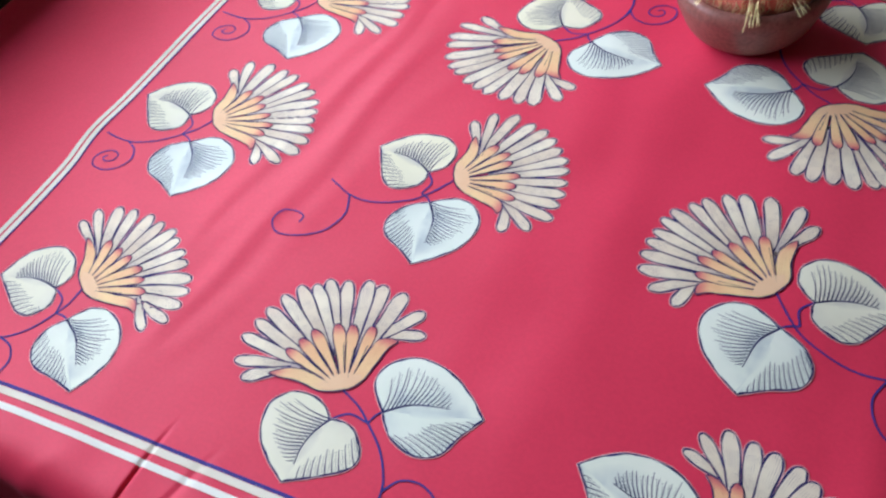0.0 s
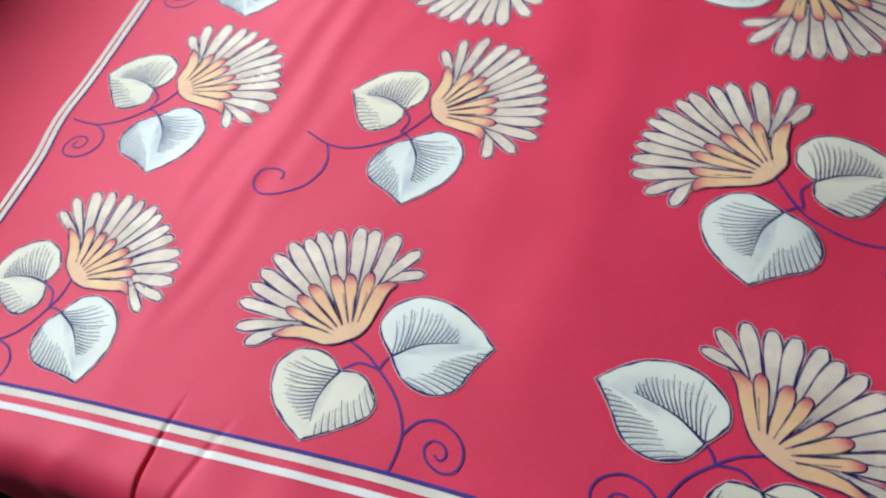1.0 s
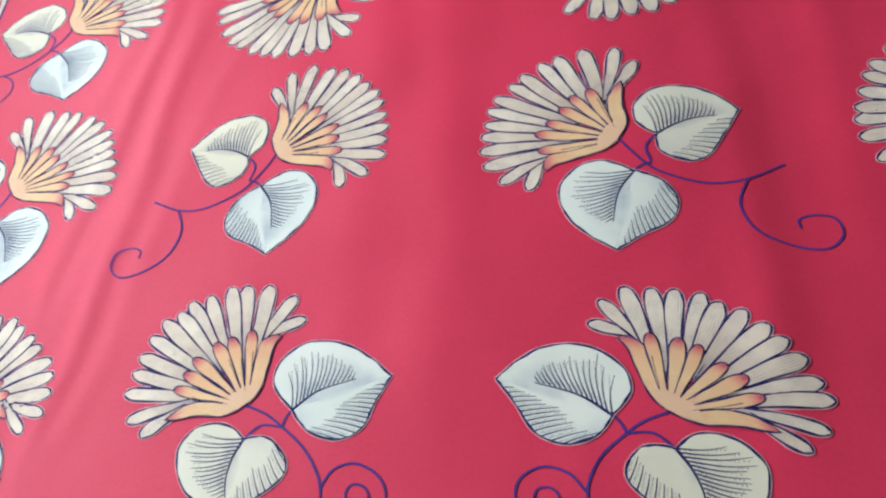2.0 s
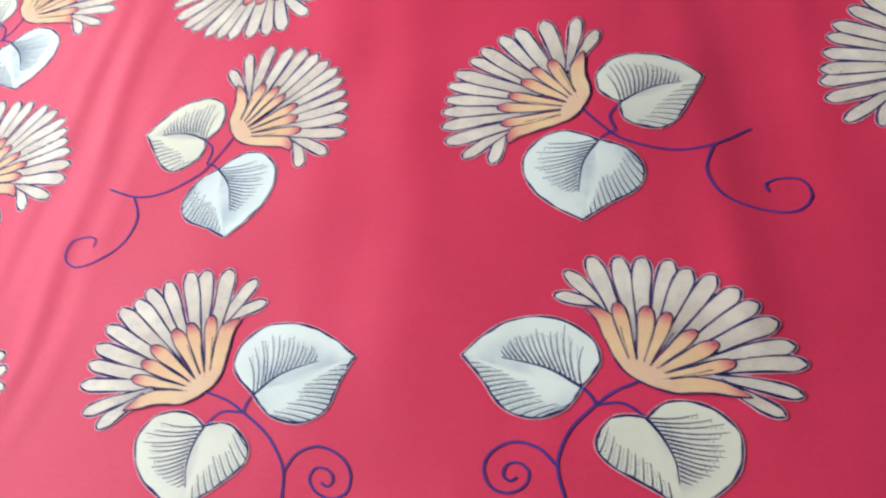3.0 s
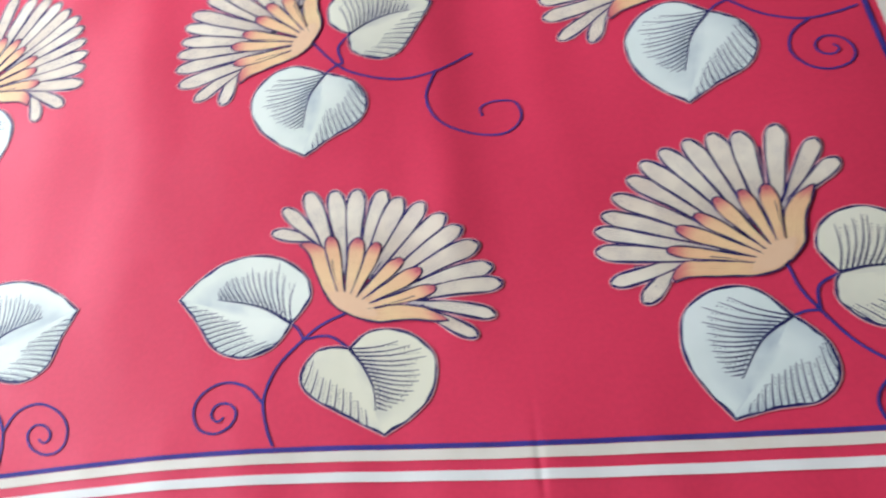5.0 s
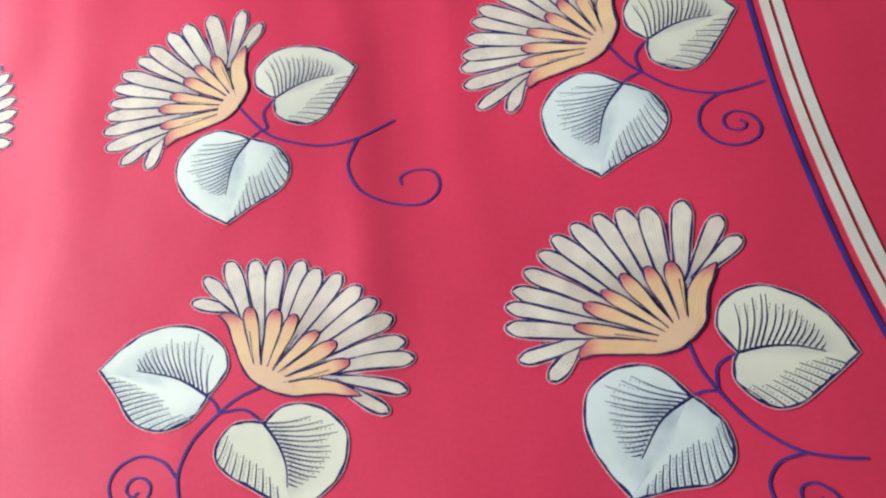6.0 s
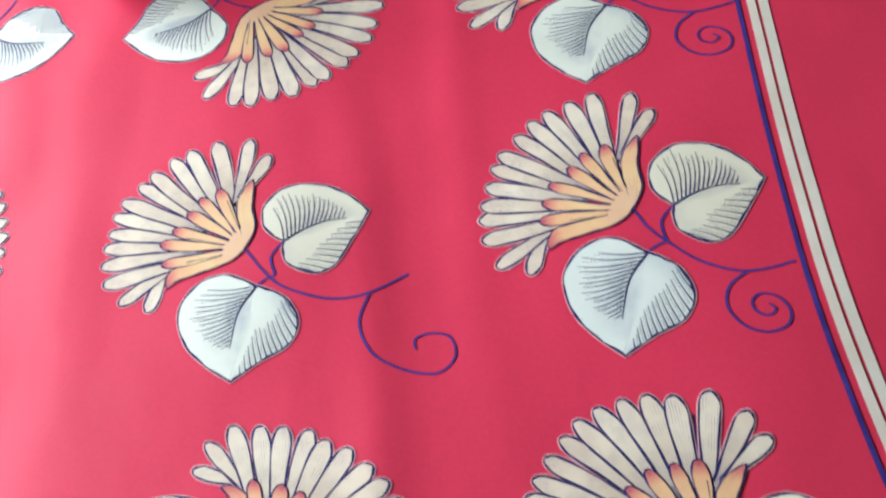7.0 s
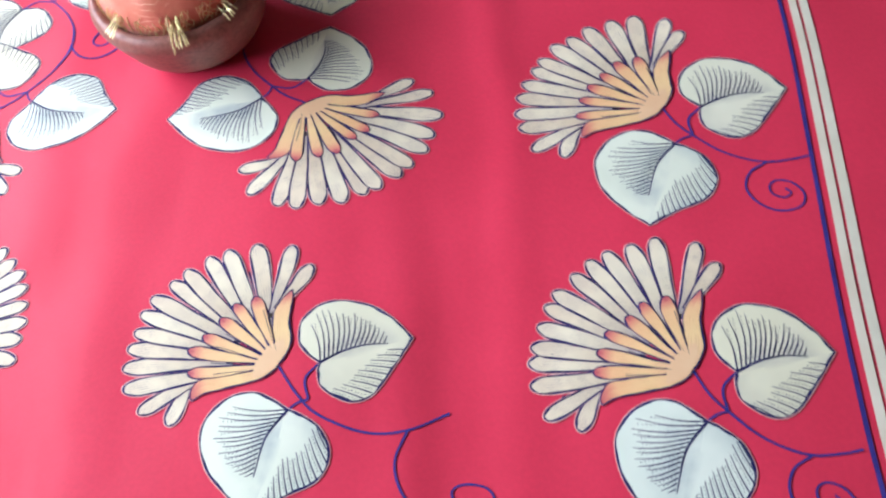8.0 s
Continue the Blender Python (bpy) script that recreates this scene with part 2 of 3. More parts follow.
def ribbons(lines, lift):
    """Verts and faces of brush lines: (points, width at start, width at end)."""
    verts, faces = [], []
    for pts, w0, w1 in lines:
        pts = np.asarray(pts)
        way = np.gradient(pts, axis=0)
        way /= np.linalg.norm(way, axis=1)[:, None] + 1e-9
        side = np.stack([-way[:, 1], way[:, 0]], 1) * np.linspace(w0, w1, len(pts))[:, None] / 2
        k = len(verts)
        verts += list(laid(np.concatenate([pts + side, pts - side]), lift))
        n = len(pts)
        faces += [(k + i, k + n + i, k + n + i + 1, k + i + 1) for i in range(n - 1)]
    return verts, faces


def shape_rings(outline, spine, line, halo, lift, fills, rim=0.0002):
    """A painted shape: pale halo, blue outline and fill, from its outline inwards to its spine (one spine point for each outline point)."""
    o, s = np.asarray(outline), np.asarray(spine)
    way = np.roll(o, -1, 0) - np.roll(o, 1, 0)
    way /= np.linalg.norm(way, axis=1)[:, None] + 1e-9
    normal = np.stack([way[:, 1], -way[:, 0]], 1)
    area = np.sum(o[:, 0] * np.roll(o[:, 1], -1) - np.roll(o[:, 0], -1) * o[:, 1])
    normal *= 1 if area > 0 else -1
    sway = np.sin(np.arange(len(o)) * 0.9 + 90 * o[0, 0]) * np.sin(np.arange(len(o)) * 0.37 + 70 * o[0, 1])
    inner = o - normal * (line * (1 + 0.45 * sway))[:, None]
    rings = [o + normal * halo, o, inner] + [inner + (s - inner) * k for k in fills]
    n = len(o)
    verts = np.concatenate([laid(r, rim if i == 0 else lift) for i, r in enumerate(rings)])
    faces, slots = [], []
    for r in range(len(rings) - 1):
        for i in range(n):
            j = (i + 1) % n
            quad = (r * n + i, r * n + j, (r + 1) * n + j, (r + 1) * n + i)
            faces.append(quad if area > 0 else quad[::-1])
            slots.append(min(r, 2))
    return verts, faces, slots, rings


# ---------------------------------------------------------------- the room
def room_material(name, low, high, scale, rough):
    m, n, b = material(name, rough, 0.3)
    n.links.new(ramp(n, noise_of(n, scale), (0.3, low), (0.7, high)), b.inputs["Base Color"])
    bump(n, b, noise_of(n, scale * 12), 0.1, 0.002)
    return m


# Walls and ceiling are unseen; their tones keep the bounced fill dim and warm.
PLASTER = room_material("wall_plaster", (0.15, 0.115, 0.08), (0.19, 0.15, 0.105), 3, 0.9)
CEILING = room_material("ceiling_paint", (0.22, 0.19, 0.155), (0.28, 0.24, 0.20), 3, 0.9)
STONE = room_material("dark_floor_stone", (0.018, 0.017, 0.018), (0.04, 0.036, 0.034), 9, 0.5)


def box_mesh(name, lo, hi, mat, bevel=0.0):
    bm = bmesh.new()
    bmesh.ops.create_cube(bm, size=1)
    for v in bm.verts:
        v.co = [(a + b) / 2 + c * (b - a) for a, b, c in zip(lo, hi, v.co)]
    if bevel:
        bmesh.ops.bevel(bm, geom=list(bm.edges), offset=bevel, segments=4, affect="EDGES", profile=0.5)
    me = bpy.data.meshes.new(name)
    bm.to_mesh(me)
    bm.free()
    me.materials.append(mat)
    return me


def setting(name, lo, hi, mat, label):
    return tagged(new(name, box_mesh(name, lo, hi, mat)), label, name.split("_")[0], kind="structure")


WX0, WX1, WY0, WY1, WH = -1.08, 2.6, -1.9, 3.0, 2.9
setting("floor", (WX0 - 0.3, WY0 - 0.1, -0.1), (WX1 + 0.1, WY1 + 0.1, 0.0), STONE, "dark polished stone floor round the divan")
setting("ceiling", (WX0 - 0.3, WY0 - 0.1, WH), (WX1 + 0.1, WY1 + 0.1, WH + 0.1), CEILING, "unseen plain ceiling, toned for dim warm bounce light")
setting("wall_north", (WX0, WY1, 0), (WX1, WY1 + 0.1, WH), PLASTER, "unseen plain wall, toned for dim warm bounce light")
setting("wall_south", (WX0, WY0 - 0.1, 0), (WX1, WY0, WH), PLASTER, "unseen plain wall, toned for dim warm bounce light")
setting("wall_east", (WX1, WY0 - 0.1, 0), (WX1 + 0.1, WY1 + 0.1, WH), PLASTER, "unseen plain wall, toned for dim warm bounce light")


def wall_with_assumed_window():
    """Unseen west wall; its assumed window opening shapes the lamp's light."""
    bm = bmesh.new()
    # Sill height holds light back from the cloth nearest this wall.
    a, b, lo, hi = ASSUMED_WINDOW_Y - 1.3, ASSUMED_WINDOW_Y + 1.3, 1.00, 1.62
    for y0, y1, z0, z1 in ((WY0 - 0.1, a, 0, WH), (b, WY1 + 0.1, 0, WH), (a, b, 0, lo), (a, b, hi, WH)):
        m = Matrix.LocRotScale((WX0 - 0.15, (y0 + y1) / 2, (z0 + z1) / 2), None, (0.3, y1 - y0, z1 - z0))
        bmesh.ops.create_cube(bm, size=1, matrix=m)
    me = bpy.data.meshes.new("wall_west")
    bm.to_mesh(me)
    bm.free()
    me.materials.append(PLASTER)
    return tagged(new("wall_west", me), "unseen plaster wall with an assumed window opening that shapes the light", "wall", kind="structure")


wall_with_assumed_window()

# ---------------------------------------------------------------- the divan
MATTRESS = cloth_paint("mattress_ticking", (0.45, 0.42, 0.38), (0.55, 0.52, 0.47), 20)
WOOD = room_material("dark_wood", (0.05, 0.028, 0.016), (0.09, 0.05, 0.028), 18, 0.5)
divan = tagged(new("divan"), "low dark wooden divan with a padded mattress under the cloth", "divan")
child("mattress", box_mesh("mattress", (X0 + 0.02, 0.02, 0.32), (X1 - 0.02, Y1 - 0.02, TOP - 0.018), MATTRESS, 0.03), divan, "padded cotton mattress")
child("base", box_mesh("base", (X0 + 0.06, 0.05, 0.14), (X1 - 0.06, Y1 - 0.08, 0.32), WOOD, 0.01), divan)
for lx in (X0 + 0.1, X1 - 0.18):
    for ly in (0.08, Y1 - 0.2):
        child("leg", box_mesh("leg", (lx, ly, 0), (lx + 0.08, ly + 0.08, 0.14), WOOD, 0.006), divan)


# ---------------------------------------------------------------- the cloth
def sheet():
    drop = 0.19
    u = np.concatenate([np.linspace(X0 - drop, X0, 24, endpoint=False), np.arange(X0, -0.345, 0.003), np.arange(-0.345, -0.255, 0.0011), np.arange(-0.255, 0.288, 0.003),
                        np.arange(0.288, 0.312, 0.0011), np.arange(0.312, X1, 0.004), np.linspace(X1, X1 + drop, 25)])
    v = np.concatenate([np.linspace(-0.33, -0.13, 44, endpoint=False), np.arange(-0.13, 0.012, 0.003), np.arange(0.012, 0.9, 0.004), np.arange(0.9, Y1, 0.01), np.linspace(Y1, Y1 + drop, 21)])
    uu, vv = np.meshgrid(u, v)
    x, y, z = place(uu.ravel(), vv.ravel())
    n = len(u)
    i = (np.arange(len(v) - 1)[:, None] * n + np.arange(n - 1)).ravel()
    faces = np.stack([i, i + 1, i + n + 1, i + n], 1).tolist()
    ob = new("cloth", mesh_of("cloth", np.stack([x, y, z], 1), faces, [RED]))
    return tagged(ob, "red cotton cloth with painted flowers spread over a divan", "cloth")


cloth = sheet()


BACK = 1.48
along_x, along_y = np.linspace(-0.648, 0.622, 620), np.linspace(-0.055, BACK, 300)
runs = {
    "front": np.stack([along_x, front_line(along_x)], 1),
    "back": np.stack([along_x, np.full(len(along_x), BACK)], 1),
    "right": np.stack([right_line(along_y), along_y], 1),
    "left": np.stack([left_line(along_y), along_y + 0.04], 1),
}
# each side's line and two stripes: distance from the border's inner edge, width
BANDS = {"front": ((0.0018, 0.0036), (0.0077, 0.0074), (0.0222, 0.0068)), "right": ((0.0019, 0.0037), (0.0136, 0.0074), (0.0238, 0.0080)),
         "left": ((0.0009, 0.0020), (0.0054, 0.0066), (0.0148, 0.0064))}
BANDS["back"] = BANDS["front"]
for side, way in (("front", (0, -1)), ("back", (0, 1)), ("right", (1, 0)), ("left", (-1, 0))):
    outer_paint = IVORY if side in ("right", "left") else WHITE
    for (at, wide), mat, name in zip(BANDS[side], (BLUE, CREAM, outer_paint), ("border_line", "border_stripe", "border_stripe")):
        lift = 0.0003 + 0.00008 * (side in ("right", "left"))
        verts, faces = ribbons([(runs[side] + np.array(way) * at, wide, wide)], lift)
        child(name, mesh_of(name, verts, faces, [mat]), cloth, {BLUE: "thin dark blue painted line", CREAM: "cream painted stripe", WHITE: "white painted stripe", IVORY: "ivory painted stripe"}[mat])


# ---------------------------------------------------------------- painted flowers
class Warp:
    """Lays the flower's own plane on the cloth: an affine placing of each hand-drawn copy."""

    def __init__(self, a, b, c, d, e, f):
        self.m, self.o = np.array([[a, b], [d, e]]), np.array([c, f])

    def __call__(self, p):
        return np.asarray(p, float) @ self.m.T + self.o

    def flipped(self, x=None, y=None, move=(0, 0)):
        """The same placing mirrored about a line x = or y =."""
        m, o = self.m.copy(), self.o.copy()
        if x is not None:
            m[0], o[0] = -m[0], 2 * x - o[0]
        if y is not None:
            m[1], o[1] = -m[1], 2 * y - o[1]
        w = Warp(0, 0, 0, 0, 0, 0)
        w.m, w.o = m, o + np.array(move)
        return w


HEART = np.array([0.067, 0.118])     # middle of the flower, from the foot of its stem
JOIN = np.array([0.063, 0.113])


def petal_shape(root, tip, half, waist, rng, bend=0.0):
    """Outline and spine of a long rounded petal."""
    root, tip = np.asarray(root), np.asarray(tip)
    long = np.linalg.norm(tip - root)
    way = (tip - root) / long
    side = np.array([-way[1], way[0]])
    s = np.concatenate([np.linspace(0.0, 0.80, 8), [0.85, 0.90, 0.94, 0.97, 0.985, 0.996]])
    cap = half / long
    body = half * (waist + (1 - waist) * np.clip(s / 0.72, 0, 1) ** 1.1)
    end = np.sqrt(np.clip(1 - np.clip((s - (1 - 2.0 * cap)) / (2.0 * cap), 0, 1) ** 2.2, 0, 1))
    w = body * end
    curve = bend * long * (s ** 2 - s)
    mid = root + way * (s * long)[:, None] + side * curve[:, None]
    tip_point = tip
    outline = np.concatenate([mid + side * w[:, None], [tip_point], (mid - side * w[:, None])[::-1]])
    top = 1 - 0.9 * cap
    k = np.clip(s, 0.0, top)
    spine_mid = root + way * (k * long)[:, None] + side * (bend * long * (k ** 2 - k))[:, None]
    spine = np.concatenate([spine_mid, [spine_mid[-1]], spine_mid[::-1]])
    along = np.concatenate([s, [1.0], s[::-1]])
    across = np.concatenate([w, [0], -w[::-1]]) / half
    return outline, spine, along, across


def paint_petal(name, motif, warp, root, tip, half, waist, mat, lift, rng, bend, line=0.0014, halo=0.0005):
    outline, spine, along, across = petal_shape(root, tip, half, waist, rng, bend)
    verts, faces, slots, rings = shape_rings(warp(outline), warp(spine), line, halo, lift, (0.5, 1.0))
    shift = rng.uniform(0, 9)
    uv = np.concatenate([np.stack([across * k + shift, along], 1) for k in (1.1, 1, 0.9, 0.45, 0)])
    child(name, mesh_of(name, verts, faces, [HALO, LINE, mat], slots, uv), motif)


RIM = 40      # points along one lobe of a leaf


def leaf_outline(notch, tip, lobes):
    """A heart-shaped leaf: two lobes, each a width and knots from its notch to its tip."""
    notch, tip = np.asarray(notch), np.asarray(tip)
    axis = tip - notch
    long = np.linalg.norm(axis)
    axis = axis / long
    side = np.array([-axis[1], axis[0]])
    halves = [spline([(0, 0), *knots, (1, 0)], RIM) * np.array([long, wide]) for wide, knots in lobes]
    local = np.concatenate([halves[0], halves[1][::-1][1:-1]])
    return notch + local[:, :1] * axis + local[:, 1:] * side, (notch, axis, side, long)


def within(outline, p):
    """Whether a point lies inside a closed outline."""
    a, b = outline, np.roll(outline, -1, 0)
    cross = (a[:, 1] > p[1]) != (b[:, 1] > p[1])
    x = a[cross, 0] + (p[1] - a[cross, 1]) / (b[cross, 1] - a[cross, 1]) * (b[cross, 0] - a[cross, 0])
    return np.count_nonzero(x > p[0]) % 2 == 1


def paint_leaf(motif, warp, paint, notch, tip, lobes, bow, comb, lean, lift, rng):
    """A leaf with its midrib, curved strokes off the rib on the wide lobe, and a comb of strokes with stippled rows between them on the other."""
    outline, (n0, axis, side, long) = leaf_outline(notch, tip, lobes)
    count = len(outline)
    along = np.clip((outline - n0) @ axis / long, 0.16, 0.86)
    spine = n0 + axis * (along * long * 0.6 + 0.2 * long)[:, None]
    verts, faces, slots, rings = shape_rings(warp(outline), warp(spine), 0.0018, 0.0007, lift, (0.16, 0.33, 0.5, 0.67, 0.83, 1.0))
    wide_first = abs(lobes[0][0]) > abs(lobes[1][0])
    across = np.concatenate([np.full(RIM, 1.0), np.full(count - RIM, -1.0)]) * (1 if wide_first else -1)
    uv = np.concatenate([np.stack([across * k, along], 1) for k in (1, 1, 1, 0.84, 0.67, 0.5, 0.33, 0.17, 0)])
    child("leaf", mesh_of("leaf", verts, faces, [HALO, LINE, paint], slots, uv), motif)
    rib = spline([n0] + [n0 + axis * a * long + side * b for a, b in bow], 25)
    lines, dots = [(warp(rib), 0.0026, 0.0009)], []
    first, second = outline[:RIM], np.concatenate([outline[:1], outline[RIM - 1:][::-1]])
    margin = second if wide_first else first
    outer = 1 if wide_first else -1
    width = max(abs(lobes[0][0]), abs(lobes[1][0]))

    def stipple(a, b, gap):
        """Small dots along the way from a to b."""
        for s in np.arange(0.12, 0.93, gap / max(np.linalg.norm(b - a), 0.004)):
            p = a + (b - a) * s + np.array([rng.uniform(-0.0003, 0.0003), rng.uniform(-0.0003, 0.0003)])
            way = (b - a) / np.linalg.norm(b - a) * 0.0005
            dots.append((warp(np.array([p - way, p + way])), 0.0008, 0.0007))

    # comb of nearly parallel strokes from the margin back towards the notch
    start, stop, number, reach, inward = comb
    sway, last = rng.uniform(-0.08, 0.08), None
    for j, k in enumerate(np.linspace(start, stop, number)):
        i = k * (len(margin) - 1)
        a = margin[int(i)] + (margin[min(int(i) + 1, len(margin) - 1)] - margin[int(i)]) * (i % 1)
        u = j / (number - 1)
        way = -axis * (0.62 + 0.30 * u) + side * outer * (inward + 0.42 * (1 - u) + sway)
        way /= np.linalg.norm(way)
        r = long * reach * (0.55 + 0.45 * math.sin(math.pi * (0.12 + 0.80 * u))) * rng.uniform(0.86, 1.10)
        r = min(r, 1.6 * abs((a - n0) @ side))
        while r > 0.004 and not within(outline, a + way * (r + 0.002)):
            r -= 0.002
        if r <= 0.004 or not within(outline, a + way * 0.003):
            continue
        a2, b = a + way * 0.0015, a + way * r
        lines.append((warp(spline([a2, (a2 + b) / 2 + axis * long * 0.012, b], 7)), 0.0013, 0.0006))
        if last is not None:
            stipple((a2 + last[0]) / 2, (b + last[1]) / 2, 0.0026)
        last = (a2, b)
    # curved strokes off the rib
    number, near, far = lean
    last = None
    for j in range(number):
        u = j / (number - 1)
        i = (0.02 + 0.93 * u) * 24
        p = rib[int(i)] + (rib[int(i) + 1] - rib[int(i)]) * (i % 1) + side * outer * 0.0012
        slope = near + (far - near) * u + rng.uniform(-0.04, 0.04)
        way = side * outer + axis * slope
        way /= np.linalg.norm(way)
        r = width * (0.78 * (1 - u) ** 0.8 + 0.12) * min(1.0, 0.72 + 2.2 * u) * rng.uniform(0.90, 1.08)
        while r > 0.003 and not within(outline, p + way * (r + 0.003)):
            r -= 0.002
        b = p + way * r
        lines.append((warp(spline([p, (p + b) / 2 + axis * r * 0.06, b], 7)), 0.0014, 0.0005))
        if last is not None and r > 0.012:
            stipple((p + last[0]) / 2, (b + last[1]) / 2, 0.0030)
        last = (p, b)
    verts, faces = ribbons(lines, lift + 0.00008)
    child("leaf_vein", mesh_of("leaf_vein", verts, faces, [INK]), motif)
    verts, faces = ribbons(dots, lift + 0.00008)
    tagged(child("stipple", mesh_of("stipple", verts, faces, [INK]), motif), kind="stuff")


STEM = [(0.063, 0.113), (0.0435, 0.103), (0.0293, 0.0905), (0.011, 0.071), (0.0, 0.0512), (-0.0045, 0.034), (-0.003, 0.0137), (0.0, 0.0)]
LOOSE_STEM = [(0.062, 0.1138), (0.0333, 0.0986), (0.0149, 0.0831), (-0.0025, 0.050), (-0.004, 0.0187), (0.009, -0.0147)]
COIL = [(-0.004, 0.0345), (-0.0153, 0.0501), (-0.033, 0.0547), (-0.0495, 0.0452), (-0.0565, 0.0303), (-0.0527, 0.0155), (-0.0411, 0.0112), (-0.0292, 0.0175),
        (-0.0246, 0.0290), (-0.0300, 0.0366), (-0.0391, 0.0350), (-0.0431, 0.0266), (-0.0386, 0.0209), (-0.0337, 0.0250)]
LOOSE_COIL = [(-0.003, 0.0174), (-0.0302, 0.0293), (-0.0585, 0.0230), (-0.0765, 0.0022), (-0.0834, -0.0229), (-0.0717, -0.0385), (-0.0540, -0.0373), (-0.0484, -0.0221), (-0.0523, -0.0105), (-0.0611, -0.0103)]
LONG_LOBES = ((0.0410, ((0.02, 0.24), (0.11, 0.68), (0.32, 1.0), (0.57, 0.92), (0.77, 0.45), (0.91, 0.17))),
              (-0.0600, ((-0.06, 0.24), (-0.09, 0.48), (-0.02, 0.75), (0.16, 0.955), (0.41, 1.0), (0.70, 0.77), (0.88, 0.40))))
SHORT_LOBES = ((0.0560, ((-0.10, 0.20), (-0.14, 0.45), (-0.03, 0.81), (0.28, 1.0), (0.65, 0.80), (0.86, 0.45))),
               (-0.0425, ((-0.05, 0.17), (-0.05, 0.55), (0.17, 0.97), (0.42, 0.95), (0.74, 0.46), (0.90, 0.18))))

# flower head: direction and reach of each petal from the heart
OUTER = ((125, 0.096), (112.5, 0.1135), (100, 0.1195), (90.5, 0.1195), (82, 0.119), (73, 0.1175), (64, 0.117), (55.3, 0.116), (46.5, 0.115), (37.2, 0.113), (27.5, 0.1115),
         (17.2, 0.109), (6.5, 0.109), (-8.3, 0.1036), (-19.7, 0.0926))
SPLAYED = {0: (0.058, 0.181), 1: (0.061, 0.166), 13: (0.108, 0.1195), 14: (0.116, 0.1145)}
INNER = ((96.1, 0.071), (80.2, 0.0685), (65, 0.0666), (45, 0.0634), (29.7, 0.0646), (11.8, 0.066))
LEFT_RIM = ((0.0615, 0.113), (0.0496, 0.1285), (0.0433, 0.1537), (0.0391, 0.1722), (0.0327, 0.1818), (0.0410, 0.1835), (0.0515, 0.1775), (0.0553, 0.1645), (0.0590, 0.145), (0.0650, 0.125))
RIGHT_RIM = ((0.0640, 0.113), (0.0700, 0.1078), (0.0845, 0.1025), (0.1054, 0.1037), (0.1253, 0.1005), (0.1352, 0.1006), (0.1263, 0.1095), (0.1120, 0.1168), (0.0965, 0.1180), (0.0780, 0.1190))


def flower(warp, seed, label, tail="border", reach=1.0, round_head=0.0):
    rng = random.Random(seed)
    w = 0.0020
    fork = (0.0293, 0.0905)
    lines = [(spline(LOOSE_STEM if tail == "loose" else STEM, 44), w, w), (spline([(0.0217, 0.1056), (0.0265, 0.0990), fork], 10), w, w),
             (spline([fork, (0.0480, 0.0925), (0.0615, 0.0810)], 12), w, w), (spline(LOOSE_COIL if tail == "loose" else COIL, 70), w, w * 0.85)]
    if tail == "plain":
        lines.pop()
    verts, faces = ribbons([(warp(p), a, b) for p, a, b in lines], 0.00024)
    motif = child("flower_motif", mesh_of("flower_motif", verts, faces, [BLUE]), cloth, label)
    # outer petals, a fan of fifteen
    wheel = lambda t: np.array([math.cos(radians(t)), math.sin(radians(t))])
    fan = [(t + rng.uniform(-1.3, 1.3), r * rng.uniform(0.982, 1.018) * (reach + round_head * min(max((75 - t) / 70, 0), 1) * (0.5 if t < -15 else 1))) for t, r in OUTER]
    for i, (t, r) in enumerate(fan):
        root = SPLAYED.get(i, HEART + wheel(t) * r * 0.26)
        half = 0.0084 * rng.uniform(0.92, 1.06) if 1 < i < 13 else 0.0072
        paint_petal("petal", motif, warp, root, HEART + wheel(t) * r, half, 0.56 if 1 < i < 13 else 0.42, PETAL, 0.00026 + 0.000012 * i, rng, rng.uniform(-0.05, 0.05), 0.0017, 0.0008)
    # dark strokes in the gaps of the outer fan
    gaps = []
    for (t, r), (t1, r1) in zip(fan[1:-3], fan[2:-2]):
        d = wheel((t + t1) / 2)
        gaps.append((warp(spline([HEART + d * 0.045, HEART + d * 0.066, HEART + d * rng.uniform(0.086, 0.100)], 7)), 0.0011, 0.0016))
    verts, faces = ribbons(gaps, 0.00023)
    child("petal_line", mesh_of("petal_line", verts, faces, [LINE]), motif)
    # inner petals: six fingers between two long curved ones
    inner = [(t + rng.uniform(-1.5, 1.5), r * rng.uniform(0.95, 1.03)) for t, r in INNER]
    for rim in (LEFT_RIM, RIGHT_RIM):
        outline = spline(rim, 44, True)
        far = np.linalg.norm(outline - JOIN, axis=1)
        spine = (outline + outline[::-1]) / 2
        verts, faces, slots, rings = shape_rings(warp(outline), warp(spine), 0.0010, 0.0003, 0.00045, (0.5, 1.0))
        shift = rng.uniform(0, 9)
        uv = np.concatenate([np.stack([np.full(44, k + shift), far / far.max()], 1) for k in (1, 1, 0.9, 0.45, 0)])
        child("inner_petal", mesh_of("inner_petal", verts, faces, [HALO, LINE, FINGER], slots, uv), motif)
    for i, (t, r) in enumerate(inner):
        paint_petal("inner_petal", motif, warp, JOIN + wheel(t) * r * 0.08, HEART + wheel(t) * r, 0.0064 * rng.uniform(0.9, 1.08), 0.36, FINGER, 0.00046 + 0.000012 * i, rng, rng.uniform(-0.07, 0.07), 0.0013, 0.0)
    # smooth heart of the flower
    ring = [JOIN + np.array([0.0005, 0.0005])]
    for k in range(9):
        ring.append(JOIN + wheel(122 - 135 * k / 8) * (0.016 + 0.006 * abs(k - 4) / 4))
    outline = spline(ring, 36, True)
    spine = np.tile(JOIN + np.array([0.006, 0.007]), (36, 1))
